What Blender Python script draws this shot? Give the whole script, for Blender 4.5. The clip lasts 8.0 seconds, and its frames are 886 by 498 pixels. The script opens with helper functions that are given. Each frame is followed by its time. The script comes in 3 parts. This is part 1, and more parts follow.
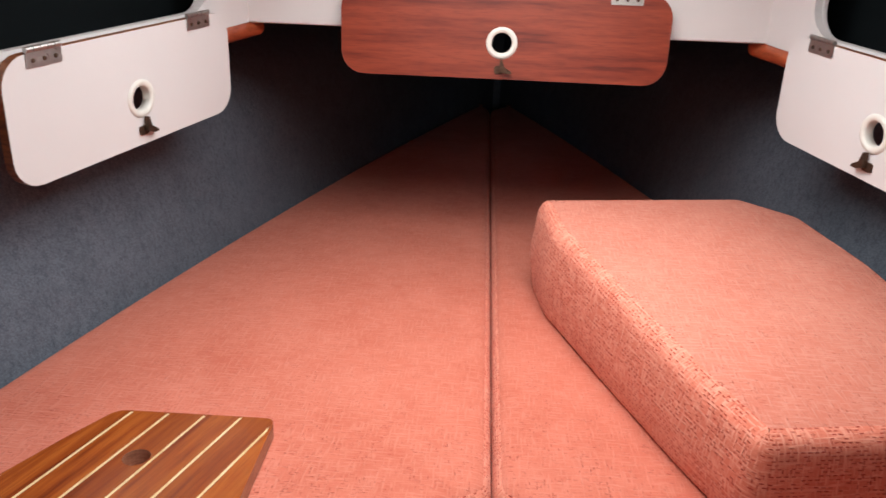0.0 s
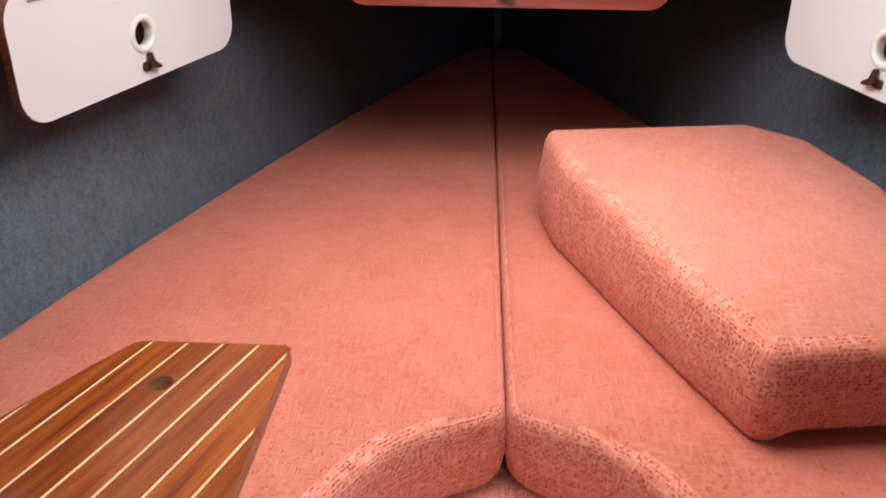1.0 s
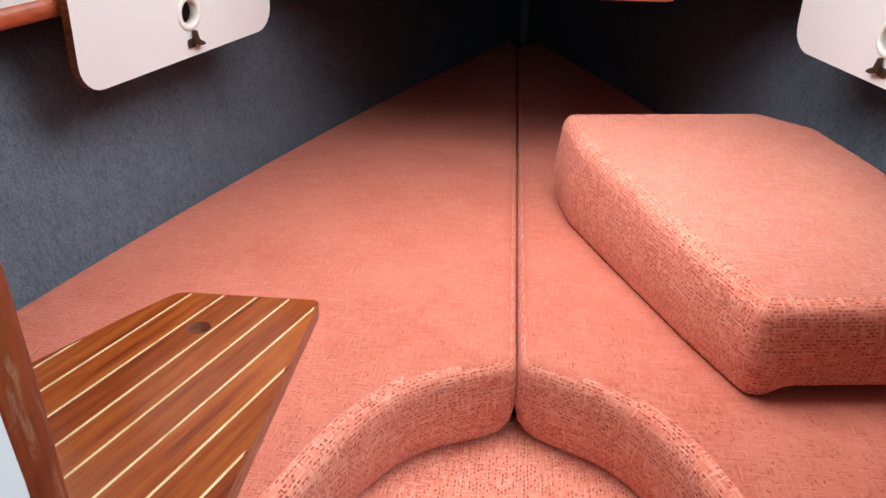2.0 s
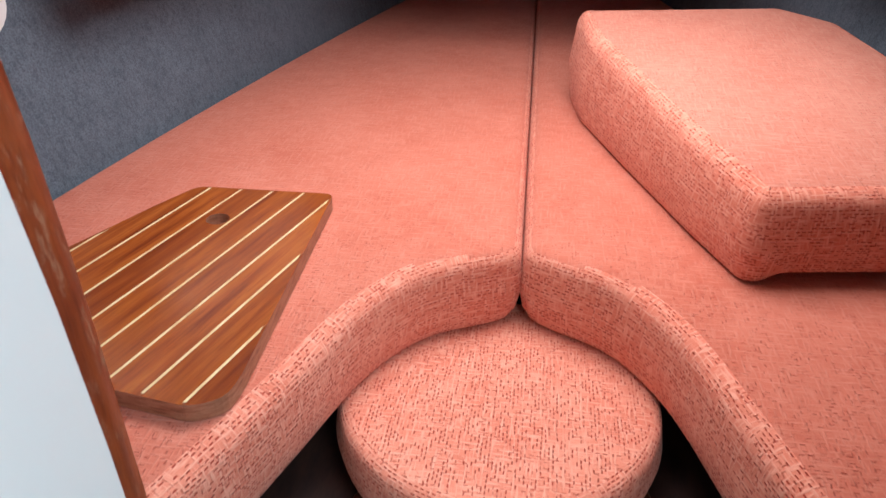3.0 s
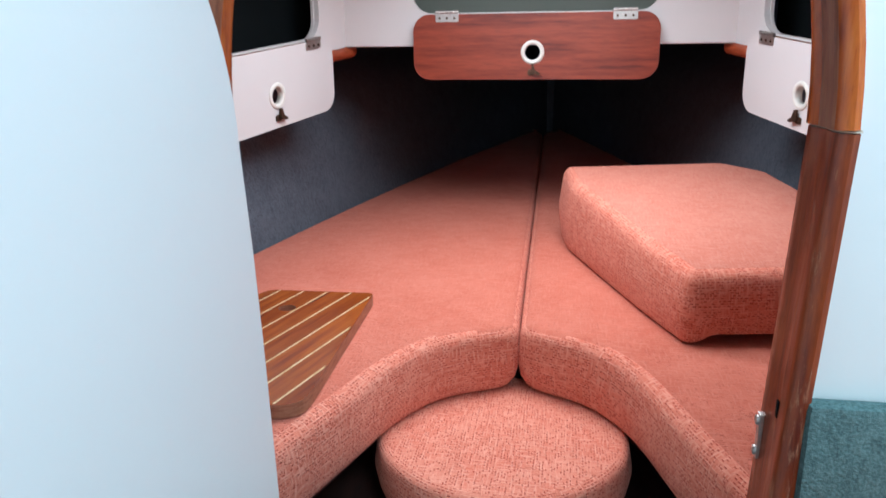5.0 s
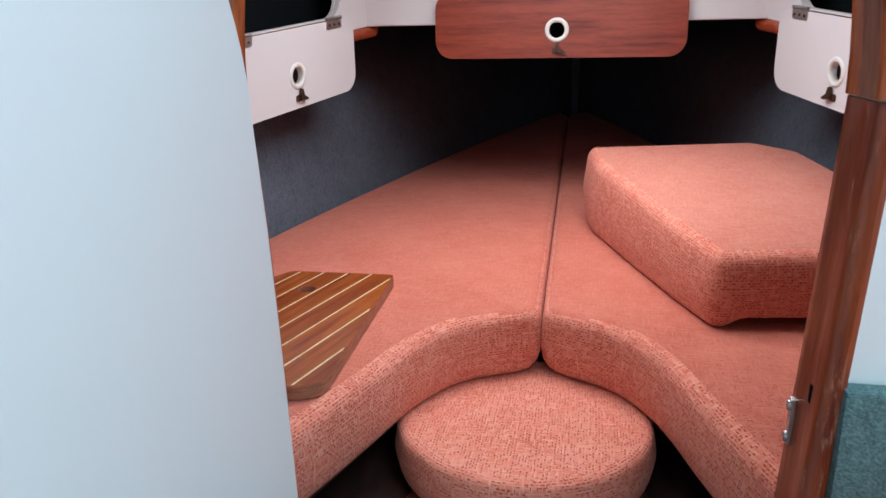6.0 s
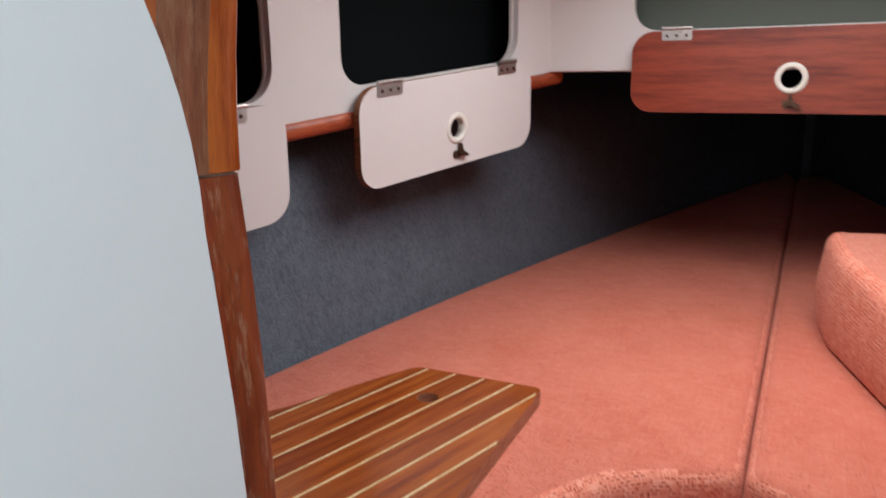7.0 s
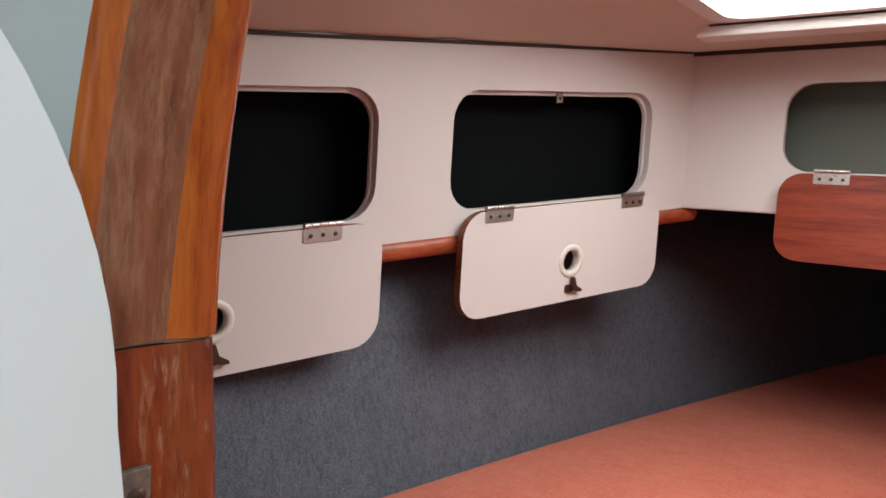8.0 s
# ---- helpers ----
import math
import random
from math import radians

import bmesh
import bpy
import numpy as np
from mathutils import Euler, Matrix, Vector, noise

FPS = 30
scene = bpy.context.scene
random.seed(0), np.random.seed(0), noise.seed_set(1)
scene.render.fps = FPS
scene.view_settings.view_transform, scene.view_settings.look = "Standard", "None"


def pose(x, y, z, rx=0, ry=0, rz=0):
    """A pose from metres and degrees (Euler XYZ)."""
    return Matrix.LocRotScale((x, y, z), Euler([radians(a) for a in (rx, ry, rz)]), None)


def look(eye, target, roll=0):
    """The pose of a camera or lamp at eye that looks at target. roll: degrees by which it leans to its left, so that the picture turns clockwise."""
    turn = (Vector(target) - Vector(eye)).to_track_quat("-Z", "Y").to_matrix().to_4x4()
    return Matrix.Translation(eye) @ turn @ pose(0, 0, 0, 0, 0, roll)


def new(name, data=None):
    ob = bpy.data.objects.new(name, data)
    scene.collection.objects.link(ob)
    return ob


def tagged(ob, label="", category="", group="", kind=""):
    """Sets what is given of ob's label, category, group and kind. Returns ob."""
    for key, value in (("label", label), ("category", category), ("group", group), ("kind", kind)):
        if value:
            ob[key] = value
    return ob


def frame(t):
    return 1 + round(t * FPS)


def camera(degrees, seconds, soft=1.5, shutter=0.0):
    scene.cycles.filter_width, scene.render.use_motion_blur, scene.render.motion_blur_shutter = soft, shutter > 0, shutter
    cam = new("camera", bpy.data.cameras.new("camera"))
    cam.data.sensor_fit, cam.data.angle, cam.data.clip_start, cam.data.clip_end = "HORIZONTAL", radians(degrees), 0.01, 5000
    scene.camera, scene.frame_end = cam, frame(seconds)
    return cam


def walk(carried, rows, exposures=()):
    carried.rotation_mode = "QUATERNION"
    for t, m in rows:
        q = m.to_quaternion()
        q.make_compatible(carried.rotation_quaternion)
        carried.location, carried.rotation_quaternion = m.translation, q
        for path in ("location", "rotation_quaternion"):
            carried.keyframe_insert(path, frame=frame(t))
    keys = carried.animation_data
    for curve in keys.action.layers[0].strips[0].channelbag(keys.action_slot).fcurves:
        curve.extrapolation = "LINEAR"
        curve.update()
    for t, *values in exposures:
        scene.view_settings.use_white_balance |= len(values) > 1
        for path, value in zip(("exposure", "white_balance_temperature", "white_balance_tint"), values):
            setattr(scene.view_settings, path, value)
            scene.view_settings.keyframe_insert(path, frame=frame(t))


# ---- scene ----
cam = camera(61.9, 8.0, soft=1.5, shutter=0.25)
PATH = [
    (0, (-0.004, -0.594, 0.475), (-0.121, 1.284, -0.205), 2.2),
    (0.5, (-0.007, -0.587, 0.457), (0.014, 1.3, -0.206), 3.0),
    (1, (-0.01, -0.609, 0.453), (-0.13, 1.217, -0.356), 0.7),
    (1.2, (-0.002, -0.622, 0.447), (-0.167, 1.178, -0.411), 0.3),
    (2.3, (0.0, -0.69, 0.436), (-0.181, 1.138, -0.354), 1.8),
    (2.5, (0.011, -0.69, 0.44), (-0.196, 1.093, -0.444), 1.1),
    (3, (0.022, -0.715, 0.427), (-0.205, 0.995, -0.584), 0.6),
    (3.5, (0.053, -0.824, 0.412), (-0.199, 0.888, -0.592), -1.3),
    (4, (0.075, -0.919, 0.409), (-0.185, 0.851, -0.486), -1.3),
    (4.5, (0.08, -0.968, 0.418), (-0.19, 0.847, -0.376), -1.3),
    (5, (0.075, -1.015, 0.415), (-0.24, 0.883, -0.131), -0.7),
    (5.2, (0.077, -1.037, 0.413), (-0.265, 0.87, -0.083), -0.7),
    (6.3, (0.075, -0.939, 0.397), (-0.34, 0.922, -0.209), -1.4),
    (6.5, (0.059, -0.857, 0.391), (-0.438, 0.997, -0.172), -1.0),
    (6.8, (0.056, -0.762, 0.391), (-0.688, 1.019, -0.132), -0.9),
    (7, (0.058, -0.722, 0.398), (-0.833, 1.009, -0.061), -0.7),
    (7.2, (0.062, -0.696, 0.402), (-0.938, 0.993, 0.017), 0.7),
    (7.5, (0.05, -0.661, 0.41), (-1.051, 0.983, 0.123), 2.8),
    (8, (0.049, -0.622, 0.417), (-1.171, 0.953, 0.242), 3.4),
]
walk(cam, [(t, look(eye, target, roll)) for t, eye, target, roll in PATH],
     exposures=[(0, 0.07, 6250, 8), (2.5, 0.20, 6000, 8), (4, 0.24, 6000, 8), (5, 0.04, 5600, 6), (6.3, -0.28, 6000, 10), (6.6, -0.36, 6250, 10), (7, -0.30, 6250, 10), (8, -0.14, 6600, 10)])

# ---- world, daylight through the deck hatch, added saloon lamps ----
world = bpy.data.worlds.new("overcast_sky")
scene.world = world
world.use_nodes = True
_nt = world.node_tree
_sky = _nt.nodes.new("ShaderNodeTexSky")
_sky.sky_type = "NISHITA"
_sky.sun_disc = False
_sky.sun_elevation = radians(50)
_sky.sun_rotation = radians(200)
_nt.links.new(_sky.outputs["Color"], _nt.nodes["Background"].inputs["Color"])
_nt.nodes["Background"].inputs["Strength"].default_value = 0.1


def area_light(name, m, sx, sy, watts, colour):
    data = bpy.data.lights.new(name, "AREA")
    data.shape, data.size, data.size_y, data.energy, data.color = "RECTANGLE", sx, sy, watts, colour
    ob = new(name, data)
    ob.matrix_world = m
    return ob


area_light("hatch_daylight", look((0.0, 0.165, 0.702), (0.0, 0.165, 0.0)), 0.555, 0.49, 8.5, (1.0, 0.97, 0.93))
# unseen source: lamp added and placed to light the open door and bulkhead
area_light("saloon_hatch_daylight", look((0.48, -1.00, 0.96), (0.44, -0.96, 0.0)), 0.56, 0.6, 15.5, (0.72, 0.945, 1.0))
# unseen fill lamp, added far aft to brighten the bow
area_light("companionway_daylight", look((0.1, -3.17, 0.45), (0.1, 0.0, 0.3)), 0.6, 0.9, 8.5, (1.0, 0.94, 0.87))


# ---- materials ----
def mat(name, rough=0.6, metal=0.0):
    m = bpy.data.materials.new(name)
    m.use_nodes = True
    bsdf = m.node_tree.nodes["Principled BSDF"]
    bsdf.inputs["Roughness"].default_value = rough
    bsdf.inputs["Metallic"].default_value = metal
    return m, m.node_tree, bsdf


def node(nt, kind, **values):
    n = nt.nodes.new(kind)
    for key, v in values.items():
        if key in n.inputs:
            n.inputs[key].default_value = v
    return n


def mapped(nt, scale, uv=False, turn=(0, 0, 0)):
    c = nt.nodes.new("ShaderNodeTexCoord")
    mp = nt.nodes.new("ShaderNodeMapping")
    mp.inputs["Scale"].default_value = scale
    mp.inputs["Rotation"].default_value = [radians(a) for a in turn]
    nt.links.new(c.outputs["UV" if uv else "Object"], mp.inputs["Vector"])
    return mp.outputs["Vector"]


def noise_tex(nt, vec, scale, detail=4.0, rough=0.55):
    n = node(nt, "ShaderNodeTexNoise", Scale=scale, Detail=detail, Roughness=rough)
    nt.links.new(vec, n.inputs["Vector"])
    return n.outputs["Fac"]


def ramp(nt, fac, stops):
    r = nt.nodes.new("ShaderNodeValToRGB")
    while len(r.color_ramp.elements) < len(stops):
        r.color_ramp.elements.new(0.5)
    for e, (p, c) in zip(r.color_ramp.elements, stops):
        e.position, e.color = p, (*c, 1) if len(c) == 3 else c
    nt.links.new(fac, r.inputs["Fac"])
    return r.outputs["Color"]


def mix(nt, a, b, fac, blend="MIX"):
    m = nt.nodes.new("ShaderNodeMix")
    m.data_type, m.blend_type = "RGBA", blend
    for sock, v in ((m.inputs[0], fac), (m.inputs[6], a), (m.inputs[7], b)):
        if isinstance(v, (int, float)):
            sock.default_value = v
        elif isinstance(v, tuple):
            sock.default_value = (*v, 1)
        else:
            nt.links.new(v, sock)
    return m.outputs[2]


def math_node(nt, op, a, b=0.0, c=0.0):
    m = nt.nodes.new("ShaderNodeMath")
    m.operation = op
    for sock, v in zip(m.inputs, (a, b, c)):
        if isinstance(v, (int, float)):
            sock.default_value = v
        else:
            nt.links.new(v, sock)
    return m.outputs[0]


def bump(nt, bsdf, height, strength, distance):
    b = node(nt, "ShaderNodeBump", Strength=strength, Distance=distance)
    nt.links.new(height, b.inputs["Height"])
    nt.links.new(b.outputs["Normal"], bsdf.inputs["Normal"])


def fabric(name, light, dark, fleck, share_a, share_b, depth, aft=0.0, thread=0.85):
    """Coarse woven upholstery: pale threads a few millimetres long, with short gaps between them that show darker. aft: how much more open the weave is at the worn aft end."""
    m, nt, bsdf = mat(name, 0.95)
    uv = mapped(nt, (1, 1, 1), uv=True)
    sep = nt.nodes.new("ShaderNodeSeparateXYZ")
    nt.links.new(uv, sep.inputs[0])
    wob = [noise_tex(nt, mapped(nt, (1, 1, 1), uv=True, turn=(0, 0, a)), 55, 2) for a in (0, 65)]
    gap = None
    for sx, sy, seed, share in ((0.0066, 0.0038, 3.0, share_a), (0.0038, 0.0066, 17.0, share_b)):
        grain = noise_tex(nt, mapped(nt, (1, 0.4, 1) if sx > sy else (0.4, 1, 1), uv=True), 34 + seed, 3)
        u = math_node(nt, "DIVIDE", math_node(nt, "ADD", sep.outputs[0], math_node(nt, "MULTIPLY", wob[0], 0.0030)), sx)
        v = math_node(nt, "DIVIDE", math_node(nt, "ADD", sep.outputs[1], math_node(nt, "MULTIPLY", wob[1], 0.0030)), sy)
        if sx > sy:
            row = math_node(nt, "FLOOR", v)
            u = math_node(nt, "ADD", u, math_node(nt, "MULTIPLY", row, 0.5))
            column = math_node(nt, "FLOOR", u)
        else:
            column = math_node(nt, "FLOOR", u)
            v = math_node(nt, "ADD", v, math_node(nt, "MULTIPLY", column, 0.5))
            row = math_node(nt, "FLOOR", v)
        cell = nt.nodes.new("ShaderNodeCombineXYZ")
        nt.links.new(column, cell.inputs[0])
        nt.links.new(row, cell.inputs[1])
        cell.inputs[2].default_value = seed
        wn = nt.nodes.new("ShaderNodeTexWhiteNoise")
        nt.links.new(cell.outputs[0], wn.inputs["Vector"])
        edges = []
        for w, half, soft in ((u, 0.36, 0.12), (v, 0.23, 0.15)) if sx > sy else ((u, 0.23, 0.15), (v, 0.36, 0.12)):
            f = math_node(nt, "ABSOLUTE", math_node(nt, "SUBTRACT", math_node(nt, "FRACT", w), 0.5))
            e = nt.nodes.new("ShaderNodeMapRange")
            e.interpolation_type = "SMOOTHSTEP"
            nt.links.new(f, e.inputs["Value"])
            e.inputs["From Min"].default_value, e.inputs["From Max"].default_value = half, half - soft
            edges.append(e.outputs["Result"])
        level = math_node(nt, "ADD", share, math_node(nt, "MULTIPLY", math_node(nt, "SUBTRACT", grain, 0.5), 0.8))
        if aft:
            fall = node(nt, "ShaderNodeMapRange")
            axes = nt.nodes.new("ShaderNodeSeparateXYZ")
            nt.links.new(mapped(nt, (1, 1, 1)), axes.inputs[0])
            nt.links.new(axes.outputs[1], fall.inputs["Value"])
            fall.inputs["From Min"].default_value, fall.inputs["From Max"].default_value = 0.25, -0.30
            level = math_node(nt, "SUBTRACT", level, math_node(nt, "MULTIPLY", fall.outputs["Result"], aft))
        deep = math_node(nt, "MINIMUM", 1.0, math_node(nt, "MAXIMUM", 0.0, math_node(nt, "MULTIPLY", math_node(nt, "SUBTRACT", wn.outputs["Value"], level), depth)))
        on = math_node(nt, "MULTIPLY", math_node(nt, "MULTIPLY", edges[0], edges[1]), deep)
        gap = on if gap is None else math_node(nt, "MAXIMUM", gap, on)
    wide, faded = noise_tex(nt, mapped(nt, (1, 1, 1)), 7, 4), noise_tex(nt, mapped(nt, (1, 1, 1)), 26, 5, 0.7)
    warp = noise_tex(nt, mapped(nt, (1, 0.12, 1), uv=True), 330, 2)
    weft = noise_tex(nt, mapped(nt, (0.12, 1, 1), uv=True), 330, 2)
    mottled = math_node(nt, "MAXIMUM", warp, weft)
    col = mix(nt, light, dark, ramp(nt, math_node(nt, "MULTIPLY", math_node(nt, "ADD", wide, faded), 0.5), [(0.38, (0, 0, 0)), (0.62, (1, 1, 1))]))
    col = mix(nt, col, tuple(min(0.86, c * k) for c, k in zip(light, (1.10, 1.40, 1.50))), ramp(nt, mottled, [(0.50, (0, 0, 0)), (0.66, (thread, thread, thread))]))
    col = mix(nt, col, fleck, math_node(nt, "MULTIPLY", gap, 0.95))
    nt.links.new(col, bsdf.inputs["Base Color"])
    bsdf.inputs["Sheen Weight"].default_value = 0.12
    bsdf.inputs["Sheen Roughness"].default_value = 0.5
    bsdf.inputs["Sheen Tint"].default_value = (1.0, 0.82, 0.74, 1)
    bsdf.inputs["Specular IOR Level"].default_value = 0.12
    h = math_node(nt, "SUBTRACT", math_node(nt, "MULTIPLY", mottled, 1.6), math_node(nt, "MULTIPLY", gap, 1.3))
    h = math_node(nt, "ADD", h, math_node(nt, "MULTIPLY", noise_tex(nt, mapped(nt, (1, 1, 1)), 14, 2), 2.2))
    bump(nt, bsdf, h, 0.85, 0.0013)
    return m


def carpet(name, a, b):
    m, nt, bsdf = mat(name, 1.0)
    vec = mapped(nt, (1, 1, 1))
    n1, n2 = noise_tex(nt, vec, 420, 3), noise_tex(nt, vec, 22, 4)
    col = mix(nt, a, b, ramp(nt, n1, [(0.35, (0, 0, 0)), (0.68, (1, 1, 1))]))
    n3 = noise_tex(nt, mapped(nt, (1, 1, 0.5)), 150, 5, 0.7)
    col = mix(nt, col, tuple(c * 0.55 for c in a), math_node(nt, "MULTIPLY", n2, 0.6))
    col = mix(nt, col, tuple(c * 0.35 for c in a), ramp(nt, n3, [(0.48, (0, 0, 0)), (0.70, (0.5, 0.5, 0.5))]))
    nt.links.new(col, bsdf.inputs["Base Color"])
    bsdf.inputs["Specular IOR Level"].default_value = 0.1
    bump(nt, bsdf, math_node(nt, "ADD", n1, math_node(nt, "MULTIPLY", noise_tex(nt, mapped(nt, (1, 1, 0.4)), 130, 3), 1.2)), 0.9, 0.0015)
    return m


def wood(name, a, b, dark, rough=0.35, along=(1, 12, 12), scale=14, worn=0.0, vary=0.0, turn=(0, 0, 0)):
    m, nt, bsdf = mat(name, rough)
    vec = mapped(nt, (1, 1, 1), turn=turn)
    stretch = nt.nodes.new("ShaderNodeMapping")
    stretch.inputs["Scale"].default_value = along
    nt.links.new(vec, stretch.inputs["Vector"])
    vec = stretch.outputs["Vector"]
    if vary:
        info = nt.nodes.new("ShaderNodeObjectInfo")
        add = nt.nodes.new("ShaderNodeVectorMath")
        add.operation = "ADD"
        comb = nt.nodes.new("ShaderNodeCombineXYZ")
        for k in range(3):
            nt.links.new(math_node(nt, "MULTIPLY", info.outputs["Random"], 37.0 + k), comb.inputs[k])
        nt.links.new(vec, add.inputs[0])
        nt.links.new(comb.outputs[0], add.inputs[1])
        vec = add.outputs[0]
    g1, g2 = noise_tex(nt, vec, scale, 5, 0.6), noise_tex(nt, vec, scale * 6, 3)
    col = ramp(nt, g1, [(0.3, dark), (0.45, a), (0.62, b), (0.75, a)])
    col = mix(nt, col, dark, math_node(nt, "MULTIPLY", ramp(nt, g2, [(0.5, (0, 0, 0)), (0.72, (1, 1, 1))]), 0.45))
    if vary:
        col = mix(nt, col, dark, math_node(nt, "MULTIPLY", info.outputs["Random"], vary))
    if worn:
        w = noise_tex(nt, mapped(nt, (26, 26, 4.5)), 6, 6, 0.75)
        wm = ramp(nt, w, [(0.60 - worn * 0.2, (0, 0, 0)), (0.66, (1, 1, 1))])
        col = mix(nt, col, (0.38, 0.19, 0.105), math_node(nt, "MULTIPLY", wm, 0.6))
        nt.links.new(ramp(nt, w, [(0.5, (rough,) * 3), (0.66, (0.75,) * 3)]), bsdf.inputs["Roughness"])
    nt.links.new(col, bsdf.inputs["Base Color"])
    bump(nt, bsdf, g2, 0.25, 0.0004)
    return m


def painted(name, colour, rough=0.45, dirt=0.12, fine=0.0003):
    m, nt, bsdf = mat(name, rough)
    vec = mapped(nt, (1, 1, 1))
    n1, n2 = noise_tex(nt, vec, 3.5, 5), noise_tex(nt, vec, 160, 2)
    col = mix(nt, colour, tuple(c * (1 - dirt) for c in colour), n1)
    nt.links.new(col, bsdf.inputs["Base Color"])
    bump(nt, bsdf, math_node(nt, "ADD", n2, math_node(nt, "MULTIPLY", n1, 2.0)), 0.25, fine)
    return m


def metal(name, colour, rough=0.25, tarnish=0.5):
    m, nt, bsdf = mat(name, rough, 1.0)
    n1 = noise_tex(nt, mapped(nt, (1, 1, 1)), 180, 4)
    nt.links.new(mix(nt, colour, tuple(c * (1 - tarnish) for c in colour), n1), bsdf.inputs["Base Color"])
    nt.links.new(ramp(nt, n1, [(0.3, (rough,) * 3), (0.7, (min(1, rough + 0.3),) * 3)]), bsdf.inputs["Roughness"])
    return m


# one salmon fabric; the paler copies paint light onto boxing, round and loose cushions
WEAVE = (0.585, 0.178, 0.119), (0.50, 0.126, 0.078), (0.36, 0.055, 0.031)
LIT_WEAVE = (0.71, 0.250, 0.168), (0.64, 0.172, 0.108), (0.42, 0.044, 0.025)
LOOSE_LIT_WEAVE = (0.61, 0.225, 0.158), (0.55, 0.175, 0.119), (0.42, 0.085, 0.052)
BOXING = fabric("salmon_lit_boxing_weave", *LIT_WEAVE, 0.36, 0.76, 3.2)
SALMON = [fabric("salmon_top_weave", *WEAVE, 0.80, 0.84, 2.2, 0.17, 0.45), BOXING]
LOOSE_SALMON = [fabric("salmon_lit_loose_weave", *LOOSE_LIT_WEAVE, 0.72, 0.76, 2.2, 0.0, 0.45), BOXING]
ROUND_SALMON = fabric("salmon_lit_round_weave", *LIT_WEAVE, 0.78, 0.40, 2.8)
HULL_CARPET = carpet("charcoal_carpet", (0.098, 0.114, 0.142), (0.185, 0.21, 0.25))
TEAL_CARPET = carpet("teal_carpet", (0.085, 0.145, 0.147), (0.165, 0.25, 0.25))
FLOOR_CARPET = carpet("floor_carpet", (0.07, 0.08, 0.10), (0.12, 0.13, 0.15))
WHITE_LAMINATE = painted("white_laminate", (0.67, 0.640, 0.630), 0.42)
DOOR_WHITE = painted("door_white", (0.74, 0.75, 0.75), 0.5, 0.06)
BULKHEAD_GREY = painted("bulkhead_grey", (0.66, 0.69, 0.69), 0.5, 0.08)
CEILING_WHITE = painted("ceiling_vinyl", (0.66, 0.58, 0.51), 0.6)
HATCH_WHITE = painted("hatch_white", (0.80, 0.79, 0.78), 0.35)
GELCOAT = painted("white_gelcoat", (0.74, 0.76, 0.76), 0.3, 0.08)
IVORY = painted("ivory_plastic", (0.72, 0.70, 0.64), 0.35, 0.15)
RECESS_SHADE = painted("recess_shade", (0.007, 0.009, 0.010), 0.8, 0.3)
LINER = painted("grey_green_liner", (0.22, 0.25, 0.22), 0.8, 0.3)
TEAK = wood("oiled_teak", (0.28, 0.060, 0.010), (0.38, 0.098, 0.016), (0.14, 0.023, 0.006), 0.22, (14, 0.8, 14), 7, vary=0.45, turn=(0, 0, 14.7))
HOLLY = wood("holly_inlay", (0.72, 0.52, 0.25), (0.80, 0.62, 0.34), (0.55, 0.35, 0.14), 0.4, (12, 1, 12), 14)
BOARD_SIDE = wood("worn_board_side", (0.30, 0.115, 0.060), (0.40, 0.180, 0.105), (0.16, 0.050, 0.025), 0.5, (5, 5, 40), 9)
BOARD_EDGE = wood("board_edge_teak", (0.20, 0.065, 0.02), (0.28, 0.10, 0.03), (0.09, 0.025, 0.01), 0.45, (6, 6, 30), 9)
MAHOGANY = wood("mahogany_laminate", (0.19, 0.030, 0.014), (0.26, 0.048, 0.022), (0.10, 0.013, 0.007), 0.38, (1.2, 14, 14), 5)
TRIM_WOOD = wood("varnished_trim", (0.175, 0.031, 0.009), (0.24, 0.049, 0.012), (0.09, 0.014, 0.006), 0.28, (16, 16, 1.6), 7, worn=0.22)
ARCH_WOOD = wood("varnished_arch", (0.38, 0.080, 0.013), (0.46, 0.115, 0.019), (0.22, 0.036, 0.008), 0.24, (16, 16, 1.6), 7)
JAMB_WORN = wood("worn_jamb", (0.20, 0.030, 0.008), (0.27, 0.050, 0.012), (0.10, 0.014, 0.006), 0.28, (16, 16, 1.4), 9, worn=0.30)
TRIM_WORN = wood("worn_trim", (0.20, 0.060, 0.025), (0.25, 0.085, 0.040), (0.11, 0.028, 0.012), 0.5, (16, 16, 1.4), 9, worn=0.62)
RAIL_WOOD = wood("rail_mahogany", (0.085, 0.022, 0.011), (0.120, 0.032, 0.015), (0.045, 0.011, 0.007), 0.36, (10, 2, 14), 9)
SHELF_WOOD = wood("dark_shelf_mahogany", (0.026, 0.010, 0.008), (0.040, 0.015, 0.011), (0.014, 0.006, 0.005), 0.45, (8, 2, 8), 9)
BATTEN_WOOD = wood("batten_wood", (0.34, 0.066, 0.024), (0.42, 0.095, 0.034), (0.18, 0.034, 0.014), 0.4, (10, 1.5, 10), 8)
RECESS_SHADE.node_tree.nodes["Principled BSDF"].inputs["Specular IOR Level"].default_value = 0.05
RAIL_WOOD.node_tree.nodes["Principled BSDF"].inputs["Specular IOR Level"].default_value = 0.2
CHROME = metal("nickel_plate", (0.62, 0.60, 0.58), 0.25, 0.4)
BRONZE = metal("tarnished_bronze", (0.16, 0.10, 0.07), 0.45, 0.6)
ZINC = metal("corroded_zinc", (0.48, 0.42, 0.37), 0.5, 0.75)
DARK_GASKET_GAP = painted("dark_gasket_gap", (0.035, 0.022, 0.018), 0.7, 0.3)
